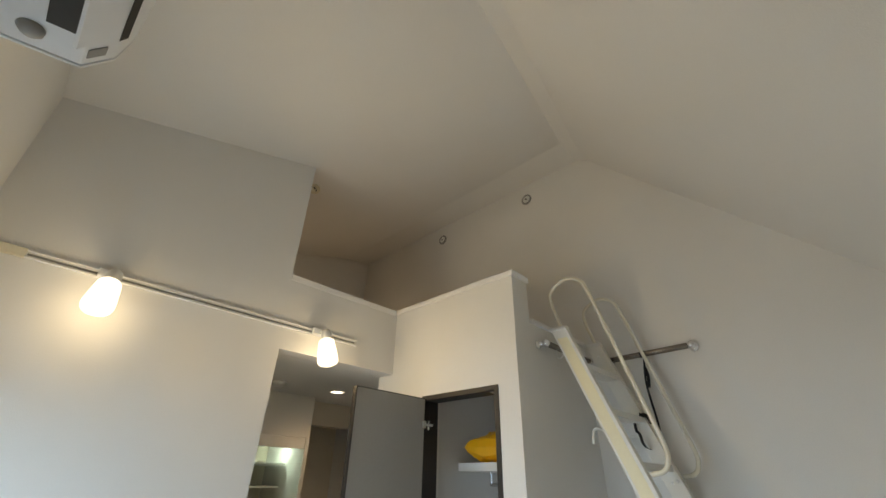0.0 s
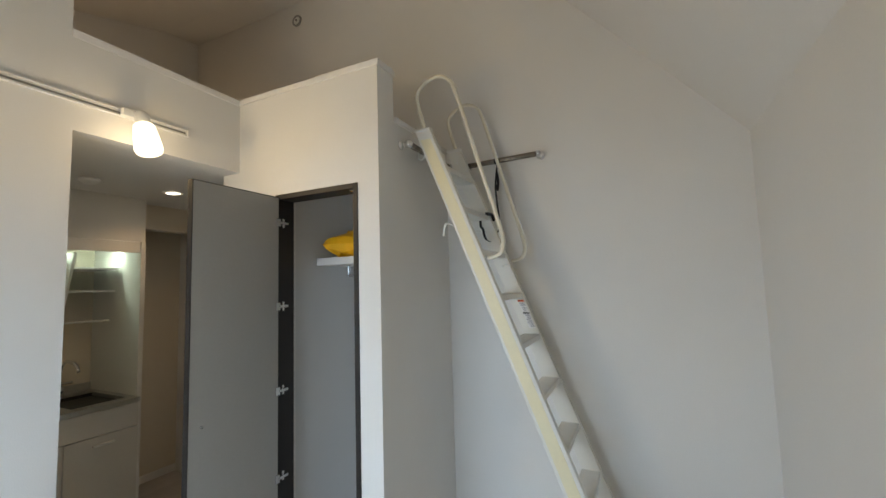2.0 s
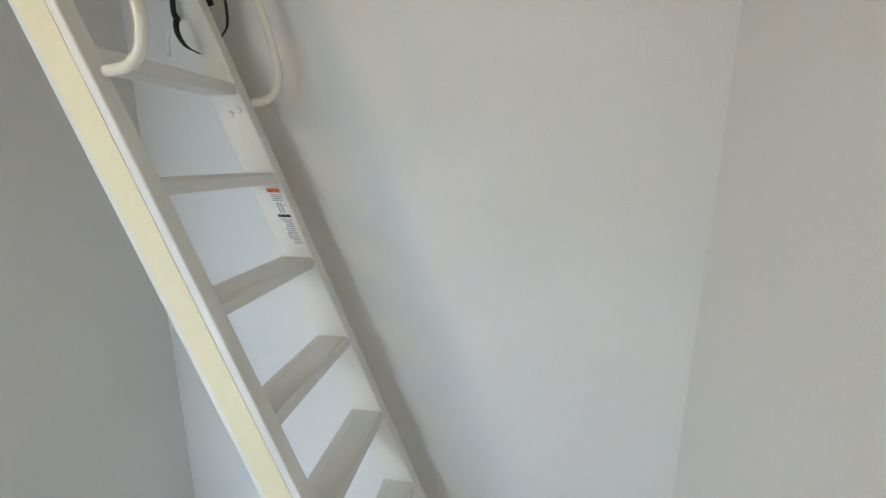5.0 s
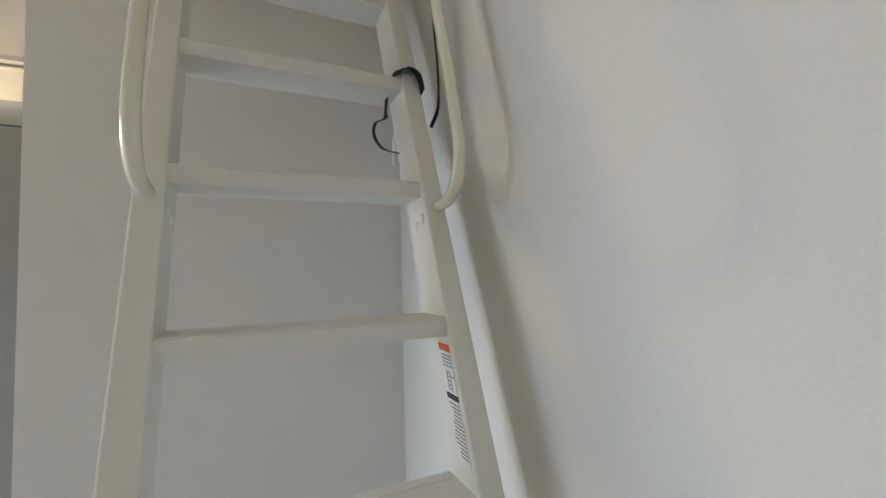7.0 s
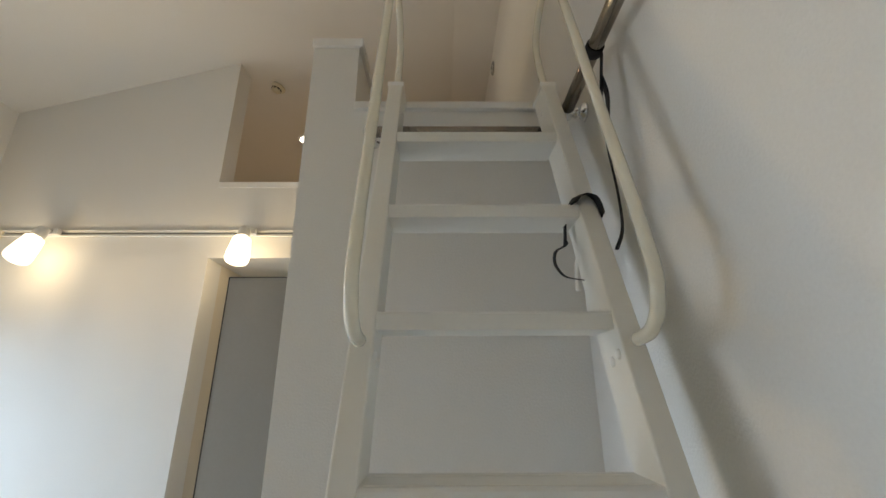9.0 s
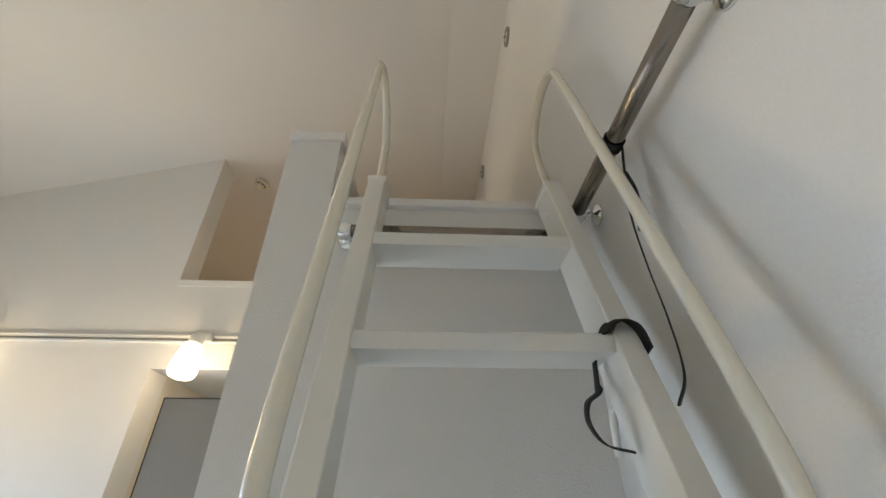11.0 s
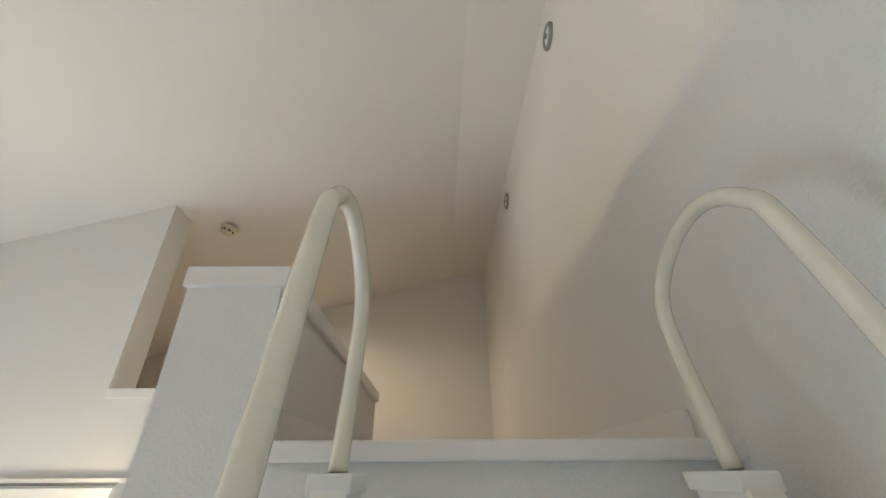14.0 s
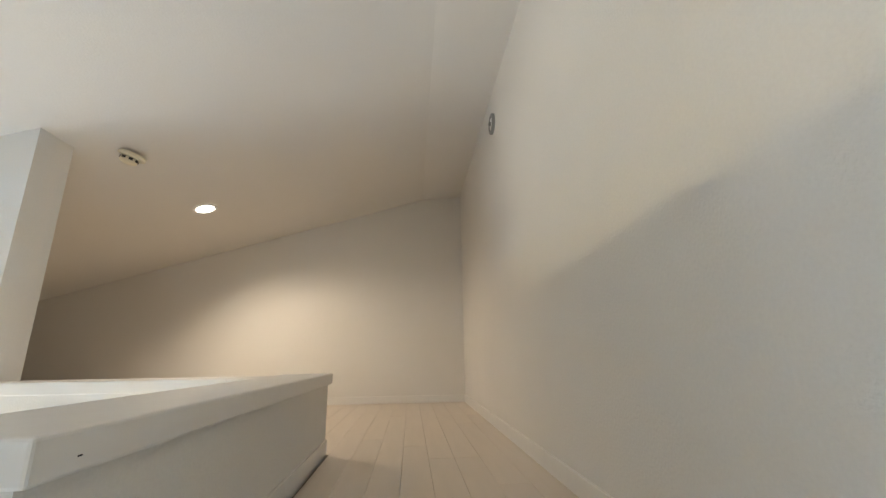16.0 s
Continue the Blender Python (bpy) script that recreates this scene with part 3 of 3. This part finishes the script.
# ---- lighting track and spots ----
tr = thing("lighting_track", "white ceiling lighting track fixed to the wall", "lighting track")
RZ = 2.346
part("rail", joined(boxed(-2.58, -1.075, YD - 0.018, YD, RZ - 0.016, RZ - 0.011), boxed(-2.58, -1.075, YD - 0.018, YD, RZ + 0.011, RZ + 0.016), boxed(-2.58, -1.075, YD - 0.006, YD, RZ - 0.011, RZ + 0.011)), WHITEPLASTIC, tr)
part("conductor_groove", boxed(-2.575, -1.08, YD - 0.0075, YD - 0.006, RZ - 0.004, RZ + 0.004), GREYPLASTIC, tr)
part("feed_box", boxed(-2.735, -2.58, YD - 0.02, YD, RZ - 0.018, RZ + 0.018, 0.003), IVORY, tr, "ivory feed cover")
part("end_cap", boxed(-1.075, -1.065, YD - 0.02, YD, RZ - 0.018, RZ + 0.018, 0.002), WHITEPLASTIC, tr)
for (lx, lyy), (tx, ty) in zip(LAMPS, ((-0.014, -0.060), (0.008, -0.045))):
    sp = thing("track_spotlight", "white track spotlight with a lit frosted shade", "spotlight", "spotlights on the track")
    top = Vector((lx, lyy + 0.012, 2.332))
    mid = top + Vector((tx, ty, -0.15))
    m = Matrix.Translation(top) @ (mid - top).to_track_quat("Z", "Y").to_matrix().to_4x4()
    part("adapter", boxed(lx - 0.05, lx + 0.03, YD - 0.045, YD - 0.018, RZ - 0.017, RZ + 0.017, 0.004), WHITEPLASTIC, sp)
    part("arm", tube([(lx, YD - 0.03, RZ), (lx, lyy + 0.03, RZ), (lx, lyy + 0.012, RZ - 0.01)], 0.009, (1, 0, 0)), WHITEPLASTIC, sp)
    part("socket", lathe([(0, -0.012), (0.02, -0.012), (0.026, -0.004), (0.029, 0.02), (0.031, 0.05), (0.031, 0.062)], m, 24), WHITEPLASTIC, sp)
    shade = part("shade", lathe([(0.034, 0.050), (0.040, 0.055), (0.046, 0.095), (0.052, 0.145), (0.053, 0.166), (0.049, 0.179), (0.036, 0.186), (0, 0.188)], m, 28, closed=False), SHADE, sp, "lit frosted glass shade")
    shade.visible_shadow = False


# ---- ceiling fittings ----
def downlight(at, tilt, label):
    d = thing("downlight", label, "downlight")
    d.matrix_world = pose(*at, 0, tilt, 0)
    part("trim_ring", lathe([(0.058, 0.0), (0.058, -0.004), (0.05, -0.006), (0.043, -0.004), (0.043, 0.0)], seg=32, closed=False), WHITEPLASTIC, d)
    o = part("diffuser", lathe([(0, -0.003), (0.043, -0.003), (0.043, -0.001), (0, -0.001)], seg=32), LED, d, "lit diffuser")
    o.visible_shadow = False
    return d


tilt = -math.degrees(math.atan(S1K))
downlight((-1.43, 1.79, z1(-1.43) - 0.001), tilt, "lit round downlight in the sloping loft ceiling")
downlight((-0.66, 1.73, ZH - 0.001), 0, "lit round downlight in the hall ceiling")
sd = thing("smoke_detector", "ivory round smoke detector on the loft ceiling", "smoke detector")
sd.matrix_world = pose(-1.425, 1.195, z1(-1.425) - 0.001, 180, -tilt, 0)
part("base", lathe([(0.05, 0), (0.05, 0.010), (0.046, 0.014), (0, 0.014)], seg=28), IVORY, sd)
part("chamber", lathe([(0.030, 0.014), (0.030, 0.028), (0.026, 0.036), (0.012, 0.040), (0, 0.040)], seg=24), IVORY, sd)
for i in range(8):
    a = 2 * math.pi * i / 8
    part("slot", boxed(-0.0065, 0.0065, 0.0285, 0.031, 0.018, 0.027), BLACKHOLE, sd).matrix_local = pose(0, 0, 0, 0, 0, math.degrees(a))
hv = thing("hall_detector", "white round detector on the hall ceiling", "detector")
hv.matrix_world = pose(-1.12, 1.75, ZH, 180, 0, 0)
part("base", lathe([(0.05, 0), (0.05, 0.012), (0.044, 0.018), (0.03, 0.03), (0, 0.032)], seg=28), WHITEPLASTIC, hv)

# ---- air conditioner ----
ac = thing("air_conditioner", "white wall air conditioner with its flap open", "air conditioner")
ay0, ay1 = -1.22, -0.42
prof = [(XE, 2.172), (XE, 2.47), (XE + 0.19, 2.47), (XE + 0.212, 2.44), (XE + 0.216, 2.30), (XE + 0.208, 2.242), (XE + 0.178, 2.193), (XE + 0.09, 2.178)]
acb = part("body", prism("y", prof, ay0, ay1, 0.005), ACWHITE, ac)
part("air_outlet", prism("y", [(XE + 0.132, 2.181), (XE + 0.176, 2.189), (XE + 0.176, 2.196), (XE + 0.132, 2.19)], ay0 + 0.07, ay1 - 0.07), BLACKHOLE, ac, "dark air outlet")
part("flap", prism("y", [(XE + 0.168, 2.166), (XE + 0.173, 2.165), (XE + 0.203, 2.222), (XE + 0.198, 2.225)], ay0 + 0.06, ay1 - 0.065, 0.001), ACWHITE, ac)
part("front_seam", prism("y", [(XE + 0.206, 2.236), (XE + 0.213, 2.252), (XE + 0.211, 2.256), (XE + 0.204, 2.24)], ay0 + 0.03, ay1 - 0.05), BLACKHOLE, ac)
part("model_plate", prism("y", [(XE + 0.182, 2.196), (XE + 0.198, 2.222), (XE + 0.196, 2.224), (XE + 0.180, 2.198)], ay1 - 0.04, ay1 - 0.02), GREYPLASTIC, ac)
part("end_cover", prism("y", prof, ay1 + 0.001, ay1 + 0.006), ACWHITE, ac)
part("pipe_cap", lathe([(0.016, -0.004), (0.016, 0.006), (0.011, 0.012), (0, 0.014)], pose(XE + 0.118, ay1 - 0.04, 2.185, 180, 0, 0), 20), GREYPLASTIC, ac, "grey drain cap")
part("filter_grille", joined(*[boxed(XE + 0.02, XE + 0.17, ay0 + 0.04 + 0.05 * i, ay0 + 0.045 + 0.05 * i, 2.47, 2.474) for i in range(14)]), GREYPLASTIC, ac)

# ---- kitchenette ----
kc = thing("kitchen_unit", "white kitchenette base cabinet with drawer front", "cabinet")
part("body", boxed(XO + 0.002, -0.654, 2.075, 2.695, 0.06, 0.82, 0.002), COUNTER, kc)
part("plinth", boxed(XO + 0.002, -0.654, 2.12, 2.69, 0, 0.06), GREYPLASTIC, kc)
for a, b in ((XO + 0.006, -1.06), (-1.056, -0.658)):
    d = part("door", boxed(a, b, 2.055, 2.075, 0.08, 0.66, 0.002), COUNTER, kc)
    part("handle", boxed((a + b) / 2 - 0.06, (a + b) / 2 + 0.06, 2.035, 2.055, 0.60, 0.615, 0.004), WHITEPLASTIC, d)
part("drawer_front", boxed(XO + 0.006, -0.658, 2.055, 2.075, 0.665, 0.815, 0.002), COUNTER, kc)
ct = thing("worktop", "stainless worktop with a sunken sink", "worktop")
part("top", joined(boxed(XO + 0.002, -1.00, 2.04, 2.695, 0.82, 0.85, 0.002), boxed(-0.70, -0.654, 2.04, 2.695, 0.82, 0.85, 0.002), boxed(-1.00, -0.70, 2.04, 2.12, 0.82, 0.85), boxed(-1.00, -0.70, 2.55, 2.695, 0.82, 0.85)), STAINLESS, ct)
# shallow bowl in black: the shade of a deep sink is its colour
part("sink_bowl", joined(boxed(-1.00, -0.70, 2.12, 2.55, 0.822, 0.826), boxed(-0.99, -0.71, 2.13, 2.14, 0.826, 0.846), boxed(-0.99, -0.71, 2.53, 2.54, 0.826, 0.846)), BLACKHOLE, ct, "sink bowl coloured dark for the shade in it")
part("backsplash", boxed(XO + 0.002, -0.654, 2.68, 2.695, 0.85, 0.90), STAINLESS, ct)
fa = thing("faucet", "chrome kitchen faucet behind the sink", "faucet")
part("base", lathe([(0.024, 0), (0.024, 0.05), (0.018, 0.07), (0.014, 0.075)], pose(-0.87, 2.6, 0.85), 18), CHROME, fa)
part("spout", tube(smooth_path([(-0.87, 2.6, 0.91), (-0.87, 2.6, 1.03), (-0.86, 2.55, 1.09), (-0.84, 2.47, 1.07), (-0.835, 2.44, 1.02)], 8), 0.011, (1, 0, 0)), CHROME, fa)
part("lever", boxed(-0.88, -0.80, 2.59, 2.61, 0.93, 0.945, 0.004), CHROME, fa)
rk = thing("wall_rack", "white open kitchen rack with two shelves under a light", "shelf")
part("front_board", boxed(XO + 0.002, -0.654, 2.096, 2.114, 1.832, 1.909, 0.003), TRIM, rk)
part("side_panel", prism("x", [(2.27, 1.832), (2.69, 1.832), (2.69, 1.335), (2.45, 1.335)], -0.957, -0.942), TRIM, rk)
for z, y in ((1.722, 2.32), (1.565, 2.37)):
    part("shelf", boxed(-0.942, -0.668, y, 2.69, z, z + 0.014, 0.002), TRIM, rk)
part("towel_bar", tube([(-0.942, 2.44, 1.36), (-0.8, 2.44, 1.36), (-0.668, 2.44, 1.36)], 0.007, (0, 0, 1), 10), WHITEPLASTIC, rk)
part("light_tube", boxed(-1.1, -0.66, 2.3, 2.36, 1.885, 1.909, 0.003), glowing("lit_kitchen_tube", (0.8, 1.0, 0.9), 3.0), rk, "lit kitchen tube light")

# ---- floors, plank by plank ----
fl = structure("floor", boxed(XE, 0, YC, 2.8, -0.05, -0.012), JOINT, "pale greige plank floor", "floor")
rnd = random.Random(11)


def planks(parent, rows, x_along, lo, hi, width, top, mat, lengths, gap=0.0012):
    cache = {}
    for r0, r1, a, b in rows:
        cut = a
        first = True
        while cut < b - 0.02:
            ln = rnd.choice(lengths) * (rnd.choice((0.35, 0.6, 1.0)) if first else 1)
            first = False
            end = min(b, cut + ln)
            if b - end < 0.12:
                end = b
            key = (round(r1 - r0, 4), round(end - cut, 4))
            if key not in cache:
                w, l = r1 - r0 - gap, end - cut - gap
                bm = boxed(-l / 2, l / 2, -w / 2, w / 2, -0.012, 0, 0) if x_along else boxed(-w / 2, w / 2, -l / 2, l / 2, -0.012, 0, 0)
                top_edges = [e for e in bm.edges if all(v.co.z > -0.001 for v in e.verts)]
                bmesh.ops.bevel(bm, geom=top_edges, offset=0.0008, segments=1, affect="EDGES")
                cache[key] = mesh_of("plank", bm, mat)
            ob = new("plank", cache[key])
            c, m = (cut + end) / 2, (r0 + r1) / 2
            ob.location = (c, m, top) if x_along else (m, c, top)
            ob.parent = parent
            cut = end


rows, y = [], YC
while y < 2.79:
    rows.append((y, min(y + 0.15, 2.8), XE, 0))
    y += 0.15
planks(fl, rows, True, 0, 0, 0.15, 0.0, FLOORWOOD, (0.9, 1.2))
lf = structure("floor_loft", joined(boxed(XE, 0, YD + TH, YF, ZL - 0.014, ZL - 0.012), boxed(XW + 0.14, 0, 0.09, YD + TH, ZL - 0.014, ZL - 0.012)), JOINT, "pale maple plank floor of the loft", "floor")
rows, x = [], 0.0
while x > XE + 0.02:
    nx = max(x - 0.076, XE)
    a = 0.091 if x <= 0 and nx >= XW + 0.139 else YD + TH
    rows.append((nx, x, a, YF))
    x = nx
planks(lf, rows, False, 0, 0, 0.076, ZL, LOFTWOOD, (0.9, 1.8), 0.0007)
